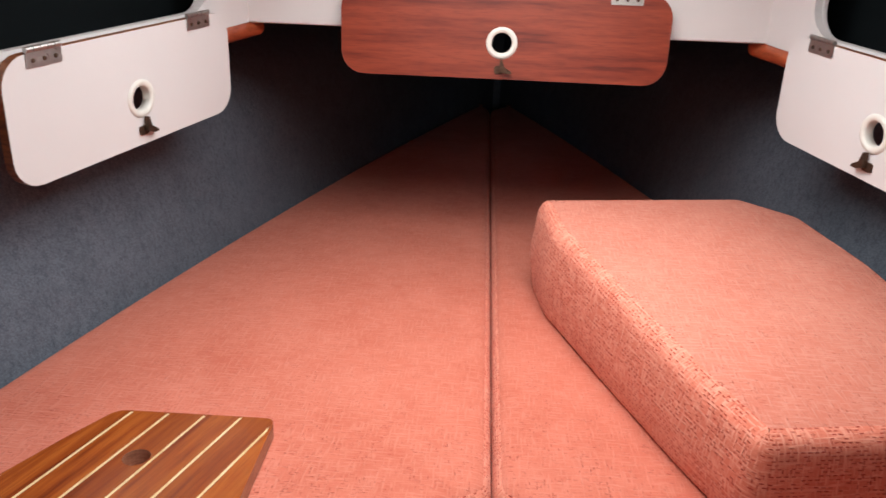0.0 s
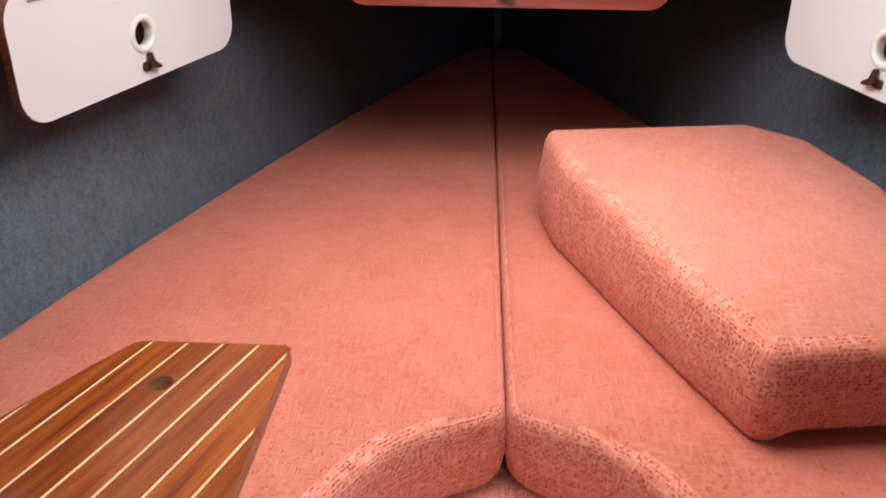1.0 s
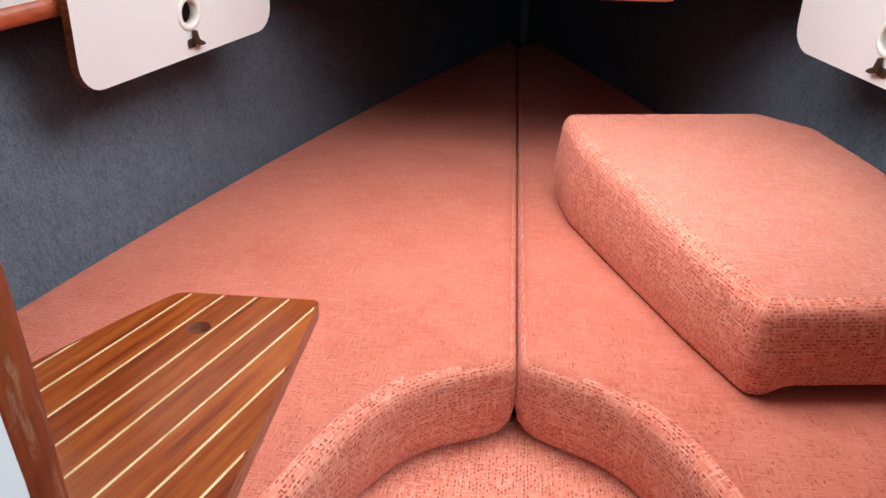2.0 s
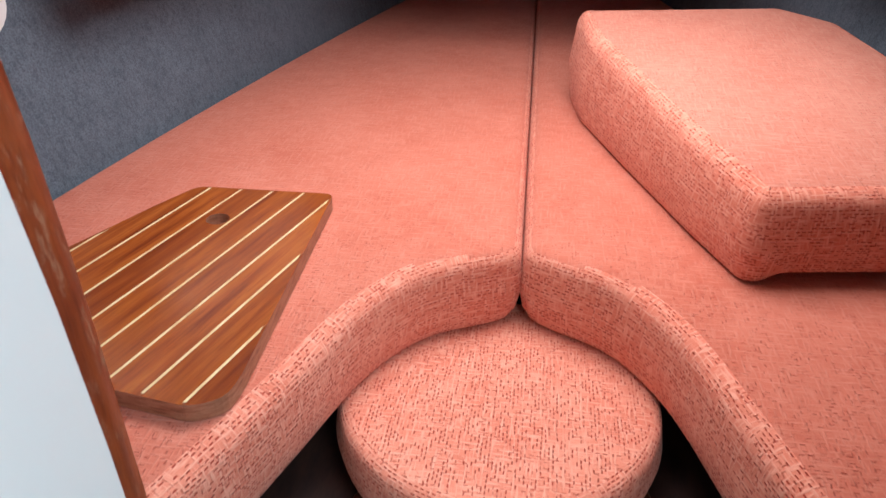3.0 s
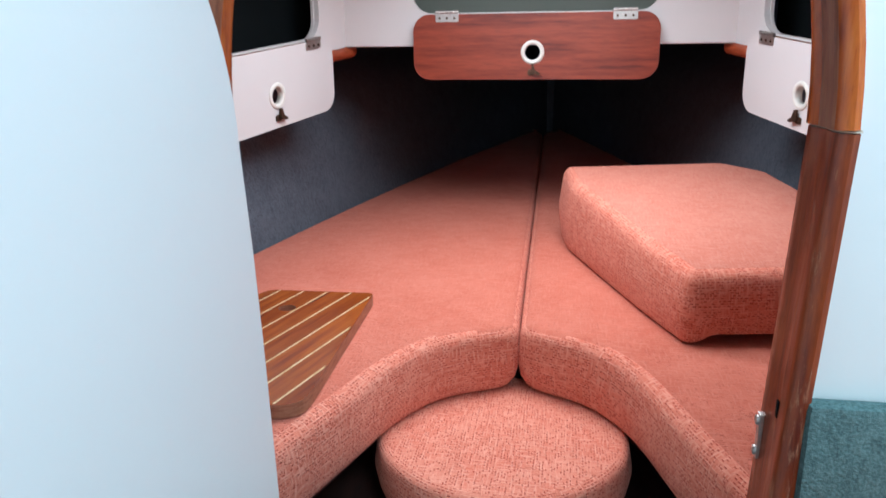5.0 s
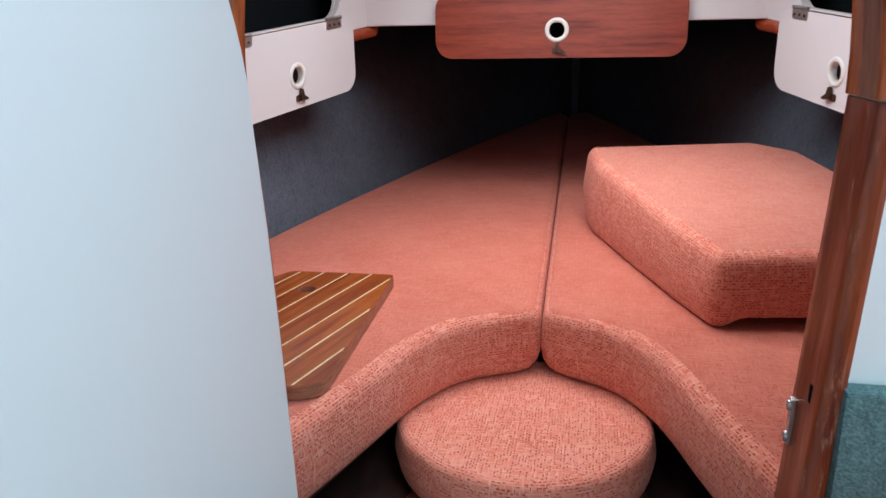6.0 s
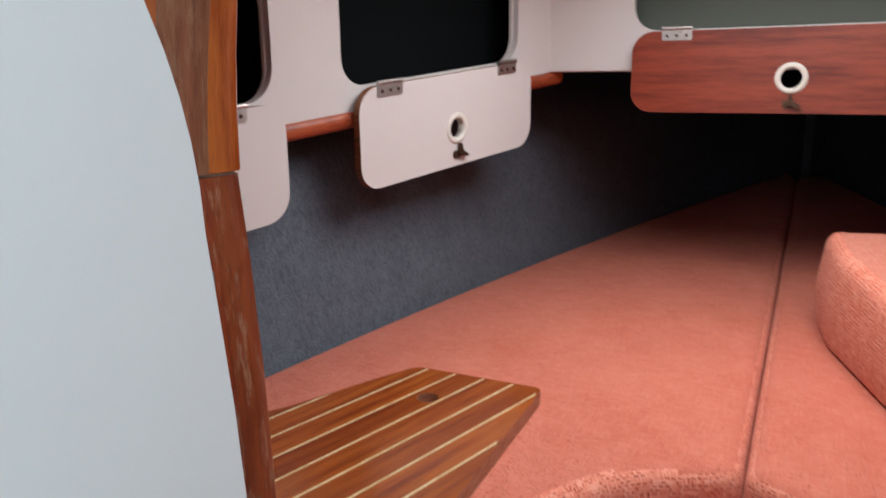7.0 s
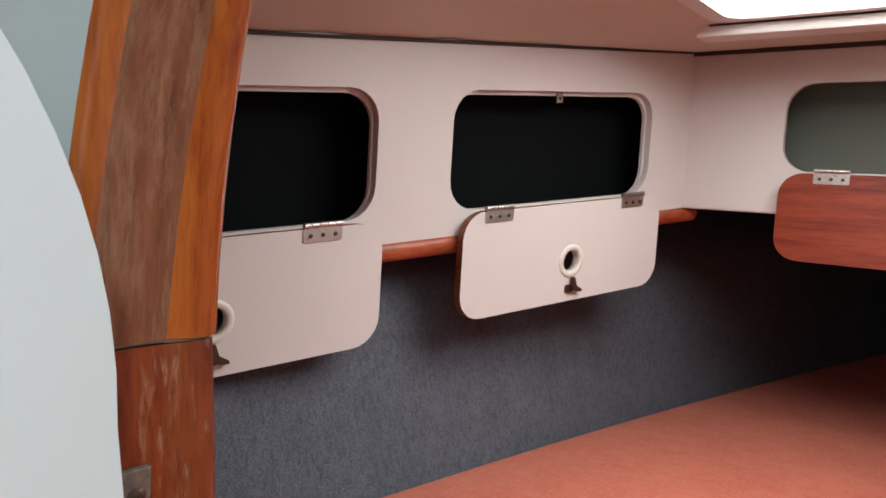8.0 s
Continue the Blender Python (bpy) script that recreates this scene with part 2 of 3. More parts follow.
JOINT_WHITE = painted("joint_filler", (0.52, 0.41, 0.31), 0.8, 0.3)


# ---- geometry helpers ----
def part(name, bm, material, parent=None, label="", smooth=None):
    """Links a bmesh as one mesh object, under a thing or a part if one is given. smooth: the angle over which edges stay sharp."""
    me = bpy.data.meshes.new(name)
    bmesh.ops.recalc_face_normals(bm, faces=bm.faces)
    if smooth is not None:
        for f in bm.faces:
            f.smooth = True
        for e in bm.edges:
            e.smooth = len(e.link_faces) == 2 and e.calc_face_angle(0) < radians(smooth)
    bm.to_mesh(me)
    bm.free()
    for mm in material if isinstance(material, (list, tuple)) else [material]:
        me.materials.append(mm)
    ob = new(name, me)
    if parent:
        ob.parent = parent
    if label:
        tagged(ob, label)
    return ob


def thing(name, label, category, group="", kind="", at=None):
    ob = new(name)
    ob.empty_display_size = 0.05
    if at is not None:
        ob.matrix_world = at
    return tagged(ob, label, category, group, kind)


def box(bm, x0, x1, y0, y1, z0, z1, bevel=0.0):
    r = bmesh.ops.create_cube(bm, size=1.0)
    for v in r["verts"]:
        v.co = Vector(((x0 + x1) / 2 + v.co.x * (x1 - x0), (y0 + y1) / 2 + v.co.y * (y1 - y0), (z0 + z1) / 2 + v.co.z * (z1 - z0)))
    if bevel:
        edges = {e for v in r["verts"] for e in v.link_edges}
        bmesh.ops.bevel(bm, geom=list(edges), offset=bevel, segments=2, affect="EDGES", profile=0.6)
    return bm


def rounded_rect(x0, x1, z0, z1, r, n=6):
    pts = []
    for cx, cz, a0 in ((x1 - r, z1 - r, 0), (x0 + r, z1 - r, 90), (x0 + r, z0 + r, 180), (x1 - r, z0 + r, 270)):
        for k in range(n + 1):
            a = radians(a0 + 90 * k / n)
            pts.append((cx + r * math.cos(a), cz + r * math.sin(a)))
    return pts


def circle(cx, cz, r, n=20, rz=None):
    return [(cx + r * math.cos(2 * math.pi * k / n), cz + (rz or r) * math.sin(2 * math.pi * k / n)) for k in range(n)]


def plate(bm, outer, holes, d0, d1, place):
    """A flat slab with holes; place(u, v, d) gives the point at depth d."""
    loops = [outer] + list(holes)
    ends = []
    for d in (d0, d1):
        edges, rings = [], []
        for loop in loops:
            vs = [bm.verts.new(place(u, v, d)) for u, v in loop]
            rings.append(vs)
            edges += [bm.edges.new((vs[i], vs[(i + 1) % len(vs)])) for i in range(len(vs))]
        bmesh.ops.triangle_fill(bm, edges=edges, use_beauty=True)
        ends.append(rings)
    for r0, r1 in zip(*ends):
        for i in range(len(r0)):
            j = (i + 1) % len(r0)
            bm.faces.new((r0[i], r0[j], r1[j], r1[i]))
    return bm


def lathe(bm, profile, place, n=20):
    """Turns (radius, height) points about an axis; place(x, y, h)."""
    rings = [[bm.verts.new(place(r * math.cos(2 * math.pi * k / n), r * math.sin(2 * math.pi * k / n), h)) for k in range(n)] for r, h in profile]
    for a, b in zip(rings, rings[1:]):
        for k in range(n):
            bm.faces.new((a[k], a[(k + 1) % n], b[(k + 1) % n], b[k]))
    return rings


def inward(pts, d):
    """The closed outline moved inwards by d (counter-clockwise outline)."""
    out, n = [], len(pts)
    for i in range(n):
        a, b, c = Vector(pts[i - 1]), Vector(pts[i]), Vector(pts[(i + 1) % n])
        e1, e2 = (b - a).normalized(), (c - b).normalized()
        nn = Vector((-(e1.y + e2.y), e1.x + e2.x))
        if nn.length < 1e-6:
            nn = Vector((-e1.y, e1.x))
        nn.normalize()
        k = max(0.5, nn.dot(Vector((-e1.y, e1.x))))
        p = b + nn * (d / k)
        out.append((p.x, p.y))
    return out


def resample(pts, step, r=0.0):
    """Rounds the corners of a closed outline by r and spaces its points evenly."""
    dense, n = [], len(pts)
    for i in range(n):
        a, b, c = Vector(pts[i - 1]), Vector(pts[i]), Vector(pts[(i + 1) % n])
        rr = min(r, (a - b).length * 0.45, (c - b).length * 0.45)
        p, q = b + (a - b).normalized() * rr, b + (c - b).normalized() * rr
        for k in range(9):
            s = k / 8
            dense.append(p * (1 - s) ** 2 + b * 2 * s * (1 - s) + q * s ** 2)
    total = [0.0]
    for i in range(len(dense)):
        total.append(total[-1] + (dense[(i + 1) % len(dense)] - dense[i]).length)
    m = max(12, int(total[-1] / step))
    out, j = [], 0
    for k in range(m):
        s = total[-1] * k / m
        while total[j + 1] < s:
            j += 1
        f = (s - total[j]) / max(1e-9, total[j + 1] - total[j])
        p = dense[j].lerp(dense[(j + 1) % len(dense)], f)
        out.append((p.x, p.y))
    return out


def cushion(bm, outline, z0, z1, r, top=None, bulge=0.004, low=None, wrap=None, foot=None):
    """An upholstered foam block: rounded upper and lower edges, slightly swollen sides and its own weave directions in the UV map. wrap: where the boxing runs over the upper edge. foot: the lower edge's own rounding."""
    uv = bm.loops.layers.uv.new("UVMap")
    h = z1 - z0
    foot = foot or r
    prof = [(foot * 0.55, z0), (foot * 0.15, z0 + foot * 0.25), (0, z0 + foot * 0.7), (-bulge, z0 + h * 0.45), (0, z1 - r)]
    for k in range(1, 6):
        a = radians(90 * k / 5)
        prof.append((r * (1 - math.cos(a)), z1 - r + r * math.sin(a)))
    prof += [(r + 0.006, z1 + 0.0006)]
    rings, n = [], len(outline)
    for d, z in prof:
        ring = []
        for x, y in inward(outline, d):
            zz = z if top is None else z0 + (z - z0) * (top(x, y) - z0) / h
            ring.append(bm.verts.new((x, y, zz if low is None else max(zz, low(x, y)))))
        rings.append(ring)
    length = [0.0]
    for i in range(n):
        length.append(length[-1] + (Vector(outline[(i + 1) % n]) - Vector(outline[i])).length)
    rise = [0.0]
    for (d0, a), (d1, b) in zip(prof, prof[1:]):
        rise.append(rise[-1] + math.hypot(d1 - d0, b - a))
    for q in range(len(prof) - 1):
        for i in range(n):
            j = (i + 1) % n
            f = bm.faces.new((rings[q][i], rings[q][j], rings[q + 1][j], rings[q + 1][i]))
            k = q - len(prof) + 4
            flat = k >= 2 or k >= 0 and wrap is not None and not wrap(*outline[i], k)
            f.material_index = 0 if flat else 1
            for loop, (ii, qq) in zip(f.loops, ((i, q), (i + 1, q), (i + 1, q + 1), (i, q + 1))):
                co = loop.vert.co
                loop[uv].uv = (co.x, co.y) if flat else (length[ii], rise[qq])
    cap = bm.faces.new(rings[-1])
    base = bm.faces.new(list(reversed(rings[0])))
    for f in (cap, base):
        for loop in f.loops:
            loop[uv].uv = loop.vert.co.xy
    bmesh.ops.triangulate(bm, faces=[cap, base])
    return bm


# ---- the hull and the berth ----
def berth_edge(y):
    """Half breadth of the hull at the height of the cushions."""
    return 0.632 * (1 - max(0.0, (y + 0.3) / 3.08) ** 1.35)


def hull_x(y, z):
    return berth_edge(min(y, 2.74)) + min(1.0, 4.0 * berth_edge(min(y, 2.74))) * (0.24 * z + 0.10 * max(0.0, z) ** 2 + 1.3 * max(0.0, z - 0.34))


def hull_side(sign):
    bm = bmesh.new()
    ys = [-0.47 + 3.21 * k / 48 for k in range(49)]
    zs = [-0.62, -0.3, -0.12, -0.02, 0.05, 0.12, 0.2, 0.3, 0.42, 0.56, 0.72, 0.9]
    inner = [[bm.verts.new((sign * max(0.004, hull_x(y, z)), y, z)) for z in zs] for y in ys]
    outer = [[bm.verts.new((sign * (max(0.004, hull_x(y, z)) + 0.03), y + 0.02 * (y > 2.7), z)) for z in zs] for y in ys]
    for grid in (inner, outer):
        for a, b in zip(grid, grid[1:]):
            for k in range(len(zs) - 1):
                bm.faces.new((a[k], b[k], b[k + 1], a[k + 1]))
    for grid_a, grid_b in ((inner[0], outer[0]), (inner[-1], outer[-1])):
        for k in range(len(zs) - 1):
            bm.faces.new((grid_a[k], grid_a[k + 1], grid_b[k + 1], grid_b[k]))
    return bm


for side, sign in (("port", -1), ("starboard", 1)):
    tagged(part("wall_hull_" + side, hull_side(sign), HULL_CARPET, smooth=40), "charcoal grey carpet lining on the flared hull side", "hull lining", kind="structure")

bm = bmesh.new()
box(bm, -0.05, 0.05, 2.725, 2.80, -0.64, 0.95)
tagged(part("wall_stem", bm, HULL_CARPET), "charcoal carpet over the stem at the bow", "hull lining", kind="structure")

CX = 0.017
ARC = [(0.012, 0.000), (0.045, -0.006), (0.080, -0.022), (0.112, -0.048), (0.138, -0.085), (0.156, -0.120), (0.172, -0.165), (0.188, -0.220), (0.212, -0.295), (0.236, -0.365), (0.272, -0.468)]


def berth_outline(sign):
    pts = [(CX + sign * x, y) for x, y in ARC]
    pts = [(CX + sign * 0.0012, 0.02)] + pts[1:]
    ys = [-0.468 + 3.14 * k / 26 for k in range(27)]
    edge = [(sign * (berth_edge(y) - 0.002), y) for y in ys if berth_edge(y) > 0.03]
    seam = [(CX - 0.016 * y + sign * 0.0012, y) for y in (2.4, 1.8, 1.2, 0.6, 0.25)]
    pts = pts + edge + seam
    return pts if sign > 0 else list(reversed(pts))


def seam_round(x, y):
    """The lower corner along the seam is rounded."""
    d, r = abs(x - (CX - 0.016 * y)), 0.040
    return -0.10 if d >= r else -0.10 + 0.9 * (r - math.sqrt(max(0.0, r * r - (r - d) ** 2)))


for sign in (-1, 1):
    bm = bmesh.new()
    cushion(bm, resample(berth_outline(sign), 0.012, 0.014), -0.10, 0.0, 0.020, low=seam_round, wrap=lambda x, y, k: y < -0.012 - 0.035 * k)
    tagged(part("berth_cushion", bm, SALMON, smooth=50), "salmon woven berth cushion with a curved cutaway end", "cushion", "berth cushions")

# round infill cushion
bm = bmesh.new()
ring = [(0.003 + 0.172 * math.cos(2 * math.pi * k / 72), -0.103 + 0.170 * math.sin(2 * math.pi * k / 72)) for k in range(72)]
cushion(bm, ring, -0.170, -0.101, 0.014)
tagged(part("round_cushion", bm, [ROUND_SALMON, SALMON[1]], smooth=50), "round salmon woven cushion on the seat between the berths", "cushion")

# loose wedge cushion lying on the starboard berth
bm = bmesh.new()
loose = resample([(0.248, -0.022), (0.545, 0.026), (0.520, 0.380), (0.484, 0.545), (0.405, 0.618), (0.072, 0.562), (0.088, 0.440), (0.146, 0.262), (0.208, 0.080)], 0.008, 0.016)
cushion(bm, loose, 0.003, 0.108, 0.020, foot=0.007, bulge=0.007, top=lambda x, y: 0.106 + 0.088 * y,
        low=lambda x, y: 0.003 + 0.014 * min(1.0, max(0.0, (x - 0.262) / 0.025)) * min(1.0, max(0.0, (0.12 - y) / 0.08)))
tagged(part("loose_cushion", bm, LOOSE_SALMON, smooth=50), "loose thick salmon woven cushion lying on the berth", "cushion")


# berth base: platform, dark shelf, rails, white moulded well
def ring_plate(outer, z0, z1):
    return plate(bmesh.new(), outer, [], z0, z1, lambda u, v, d: (u, v, d))


RX = 0.022
for sign in (-1, 1):
    base = thing("v_berth", "berth with dark mahogany shelf and varnished rail", "berth", "berths")
    pl = [(CX + sign * (x + 0.03), y) for x, y in ARC[1:]] + [(sign * (berth_edge(y) - 0.004), y) for y in (-0.468, 0.0, 0.5, 1.0, 1.5, 2.0, 2.4)] + [(CX + sign * 0.004, 2.4), (CX + sign * 0.004, 0.03)]
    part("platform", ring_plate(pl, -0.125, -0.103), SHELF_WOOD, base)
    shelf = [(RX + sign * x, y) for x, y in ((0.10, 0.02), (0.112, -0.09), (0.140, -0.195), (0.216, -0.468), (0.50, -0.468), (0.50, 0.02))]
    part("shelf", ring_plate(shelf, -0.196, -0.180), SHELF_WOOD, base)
    bm = bmesh.new()
    a, b = Vector((RX + sign * 0.117, -0.10)), Vector((RX + sign * 0.220, -0.468))
    d = (b - a).normalized()
    w = Vector((-d.y, d.x))
    rows = []
    for p in (a, b):
        ring = []
        for k in range(24):
            c, e = math.cos(2 * math.pi * k / 24), math.sin(2 * math.pi * k / 24)
            q = p + w * (0.0125 * math.copysign(abs(c) ** 0.8, c))
            ring.append(bm.verts.new((q.x, q.y, -0.189 + 0.0185 * math.copysign(abs(e) ** 0.8, e))))
        rows.append(ring)
    for k in range(24):
        bm.faces.new((rows[0][k], rows[0][(k + 1) % 24], rows[1][(k + 1) % 24], rows[1][k]))
    bm.faces.new(rows[0]), bm.faces.new(list(reversed(rows[1])))
    part("rail", bm, RAIL_WOOD, base, "varnished mahogany rail", smooth=50)
    bm = bmesh.new()
    plate(bm, [(RX + sign * x, y) for x, y in ((0.112, 0.0), (0.16, 0.0), (0.255, -0.468), (0.2165, -0.468), (0.136, -0.18), (0.1125, -0.09))], [], -0.64, -0.198, lambda u, v, q: (u, v, q))
    part("side_moulding", bm, GELCOAT, base)
    bm = bmesh.new()
    plate(bm, [(CX + sign * x, y) for x, y in ((0.16, 0.05), (0.52, 0.05), (0.52, -0.02), (0.20, -0.02))], [], -0.180, -0.125, lambda u, v, q: (u, v, q))
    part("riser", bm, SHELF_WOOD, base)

bm = bmesh.new()
box(bm, RX - 0.118, RX + 0.118, 0.0, 0.03, -0.64, -0.198, 0.006)
seat_base = thing("seat_base", "white moulded seat base under the round cushion", "seat base")
part("front_moulding", bm, GELCOAT, seat_base, smooth=40)
bm = bmesh.new()
box(bm, CX - 0.115, CX + 0.115, -0.16, 0.03, -0.196, -0.173, 0.003)
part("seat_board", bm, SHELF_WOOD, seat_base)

# cabin sole
bm = bmesh.new()
box(bm, -1.6, 1.6, -3.2, 0.4, -0.70, -0.64)
tagged(part("floor", bm, FLOOR_CARPET), "grey carpeted cabin sole", "floor", kind="structure")

# ---- the lockers ----
SHEER = 0.105
LOCKER_LABEL = "white laminate locker front with rounded openings and dark inside"


def wall_place(sign, off=0.0):
    """Maps distance along the locker front, height before sheer, and depth inboard to the cabin."""
    d, n = Vector((0.282, 0.959)), Vector((0.959, -0.282))
    p0 = Vector((-0.542, 0.246))

    def place(u, v, q):
        p = p0 + d * u + n * (q + off)
        return Vector((-sign * p.x, p.y, v + SHEER * u))
    return place


OPENINGS = [(-0.600, -0.190), (-0.074, 0.333)]
DOORS = [(-0.603, -0.190, 0.232), (-0.064, 0.341, 0.237)]
for side, sign in (("port", -1), ("starboard", 1)):
    bm = bmesh.new()
    outer = [(-0.75, 0.350), (0.432, 0.355), (0.432, 0.635), (-0.75, 0.615)]
    holes = [rounded_rect(a, b, 0.388, 0.552, 0.042) for a, b in OPENINGS]
    plate(bm, outer, holes, -0.012, 0.0, wall_place(sign))
    tagged(part("wall_locker_" + side, bm, WHITE_LAMINATE), LOCKER_LABEL, "locker front", kind="structure")
    # plain bottom of the locker, out to the hull
    bm = bmesh.new()
    place = wall_place(sign)
    us = [-0.75 + 1.18 * k / 10 for k in range(11)]
    rows = []
    for u in us:
        p = place(u, 0.352, -0.002)
        hx = sign * (hull_x(p.y, p.z) + 0.01)
        rows.append([bm.verts.new(c) for c in ((p.x, p.y, p.z), (hx, p.y, p.z), (hx, p.y, p.z + 0.012), (p.x, p.y, p.z + 0.012))])
    for a, b in zip(rows, rows[1:]):
        for k in range(4):
            bm.faces.new((a[k], a[(k + 1) % 4], b[(k + 1) % 4], b[k]))
    bm.faces.new(rows[0]), bm.faces.new(rows[-1])
    tagged(part("wall_locker_floor_" + side, bm, SHELF_WOOD), "dark bottom board of the side lockers", "locker floor", kind="structure")
    # near-black sheet paints the shade inside the lockers
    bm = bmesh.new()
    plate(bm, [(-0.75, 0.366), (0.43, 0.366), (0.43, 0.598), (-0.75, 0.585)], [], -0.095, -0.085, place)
    tagged(part("wall_locker_shade_" + side, bm, RECESS_SHADE), "near-black sheet standing for the shade inside the side lockers", "locker back", kind="structure")
    # half-round batten under the front
    bm = bmesh.new()
    rows = []
    for k in range(13):
        u = -0.75 + 1.22 * k / 12
        rows.append([bm.verts.new(place(u, 0.343 + 0.015 * math.sin(radians(a)), -0.010 + 0.015 * math.cos(radians(a)))) for a in range(0, 360, 30)])
    for a, b in zip(rows, rows[1:]):
        for k in range(12):
            bm.faces.new((a[k], a[(k + 1) % 12], b[(k + 1) % 12], b[k]))
    bm.faces.new(rows[0]), bm.faces.new(rows[-1])
    tagged(part("trim_batten_" + side, bm, BATTEN_WOOD, smooth=50), "round reddish wooden batten under the locker front", "batten", kind="structure")

for side, sign in (("port", -1), ("starboard", 1)):
    for (a, b), where in zip(OPENINGS, ("aft", "forward")):
        place = wall_place(sign)
        bm = bmesh.new()
        plate(bm, rounded_rect(a - 0.003, b + 0.003, 0.385, 0.555, 0.045), [rounded_rect(a - 0.001, b - 0.003, 0.3865, 0.5465, 0.040)], -0.0185, -0.0125, place)
        tagged(part("trim_rebate_" + side + "_" + where, bm, WHITE_LAMINATE), "white rebate strip inside a locker opening", "trim", kind="structure")
        u = (a + b) / 2
        keeper = thing("catch_keeper", "small metal keeper at the top of a locker opening", "catch keeper", "catch keepers")
        bm = bmesh.new()
        plate(bm, [(u - 0.006, 0.5360), (u + 0.006, 0.5360), (u + 0.006, 0.5515), (u - 0.006, 0.5515)], [], -0.0123, -0.0105, place)
        part("tab", bm, ZINC, keeper)
        bm = bmesh.new()
        r = lathe(bm, [(0.0026, 0.0), (0.0022, 0.0012), (0.0008, 0.0016)], lambda x, y, q: place(u + x, 0.5420 + y, q - 0.0105), 8)
        bm.faces.new(r[-1])
        part("screw", bm, BRONZE, keeper, smooth=60)

bm = bmesh.new()
plate(bm, [(-0.425, 0.402), (0.425, 0.402), (0.425, 0.70), (-0.425, 0.70)], [rounded_rect(-0.264, 0.264, 0.470, 0.610, 0.042)], 0.66, 0.672, lambda u, v, q: (u, q, v))
tagged(part("wall_forward", bm, WHITE_LAMINATE), "white laminate locker front with a wide rounded opening", "locker front", kind="structure")
# the underside is unseen; white is chosen as a reflector for the dark bow
bm = bmesh.new()
plate(bm, [(-0.47, 0.664), (0.47, 0.664), (0.36, 1.5), (0.05, 2.6), (-0.05, 2.6), (-0.36, 1.5)], [], 0.400, 0.412, lambda u, v, q: (u, v, q))
tagged(part("wall_forward_locker_floor", bm, WHITE_LAMINATE), "unseen forward locker bottom, whitened to bounce light into the bow", "locker floor", kind="structure")
bm = bmesh.new()
box(bm, -0.46, 0.46, 0.80, 0.815, 0.412, 0.72)
tagged(part("wall_forward_locker_back", bm, LINER), "grey green back panel inside the forward locker", "locker back", kind="structure")


# ---- locker doors, hanging open below their openings ----
def hinge(parent, cx, ztop, place, w=0.050, h=0.017):
    """A butt hinge: one leaf on the hanging door, a knuckle and three screws."""
    bm = bmesh.new()
    plate(bm, rounded_rect(cx - w / 2, cx + w / 2, ztop - h, ztop, 0.002, 2), [], 0.0002, 0.0018, place)
    leaf = part("hinge", bm, CHROME, parent, "plated butt hinge")
    bm = bmesh.new()
    for seg in range(5):
        rows = []
        for k in (seg / 5 + 0.008, (seg + 1) / 5 - 0.008):
            rows.append([bm.verts.new(place(cx - w / 2 + w * k, ztop + 0.003 + 0.0035 * math.sin(radians(a)), 0.001 + 0.0035 * math.cos(radians(a)))) for a in range(0, 360, 36)])
        for k in range(10):
            bm.faces.new((rows[0][k], rows[0][(k + 1) % 10], rows[1][(k + 1) % 10], rows[1][k]))
        bm.faces.new(rows[0]), bm.faces.new(rows[1])
    part("knuckle", bm, CHROME, leaf, smooth=40)
    for s in (-1, 0, 1):
        bm = bmesh.new()
        r = lathe(bm, [(0.0028, 0.0018), (0.0024, 0.0030), (0.0008, 0.0033)], lambda x, y, q, s=s: place(cx + s * w * 0.32 + x, ztop - h * 0.55 + y, q), 8)
        bm.faces.new(r[-1])
        part("screw", bm, BRONZE, leaf, smooth=60)


def locker_door(place, u0, u1, z0, z1, face, edge, label, hole_u, hole_v, hinge_at):
    door = thing("locker_door", label, "locker door", "locker doors")
    t = 0.013
    bm = bmesh.new()
    hole = circle(hole_u, hole_v, 0.0185, 24)
    plate(bm, rounded_rect(u0, u1, z0, z1, 0.036), [hole], -t, 0.0, place)
    bm.normal_update()
    bmesh.ops.recalc_face_normals(bm, faces=bm.faces)
    inner = place(0, 0, 1) - place(0, 0, 0)
    for f in bm.faces:
        f.material_index = 0 if abs(f.normal.dot(inner)) > 0.9 else 1
    part("panel", bm, [face, edge], door)
    bm = bmesh.new()
    prof = [(0.0185, -t), (0.0165, -t + 0.001), (0.0160, 0.0), (0.0175, 0.0022), (0.0215, 0.0028), (0.0245, 0.0016), (0.0252, 0.0002), (0.0186, 0.0001)]
    lathe(bm, prof, lambda x, y, q: place(hole_u + x, hole_v + y, q), 28)
    part("finger_ring", bm, IVORY, door, "ivory plastic finger hole ring", smooth=60)
    # spring catch below the hole
    bm = bmesh.new()
    plate(bm, rounded_rect(hole_u - 0.010, hole_u + 0.006, hole_v - 0.048, hole_v - 0.036, 0.003, 2), [], 0.0002, 0.003, place)
    catch = part("catch", bm, BRONZE, door, "tarnished metal spring catch")
    bm = bmesh.new()
    plate(bm, [(hole_u - 0.002, hole_v - 0.043), (hole_u + 0.010, hole_v - 0.047), (hole_u + 0.018, hole_v - 0.047), (hole_u + 0.017, hole_v - 0.0435), (hole_u + 0.006, hole_v - 0.037), (hole_u + 0.002, hole_v - 0.024), (hole_u - 0.001, hole_v - 0.024)], [], 0.003, 0.010, place)
    part("lever", bm, BRONZE, catch)
    for cu in hinge_at:
        hinge(door, cu, z1 + 0.001, place)
    return door


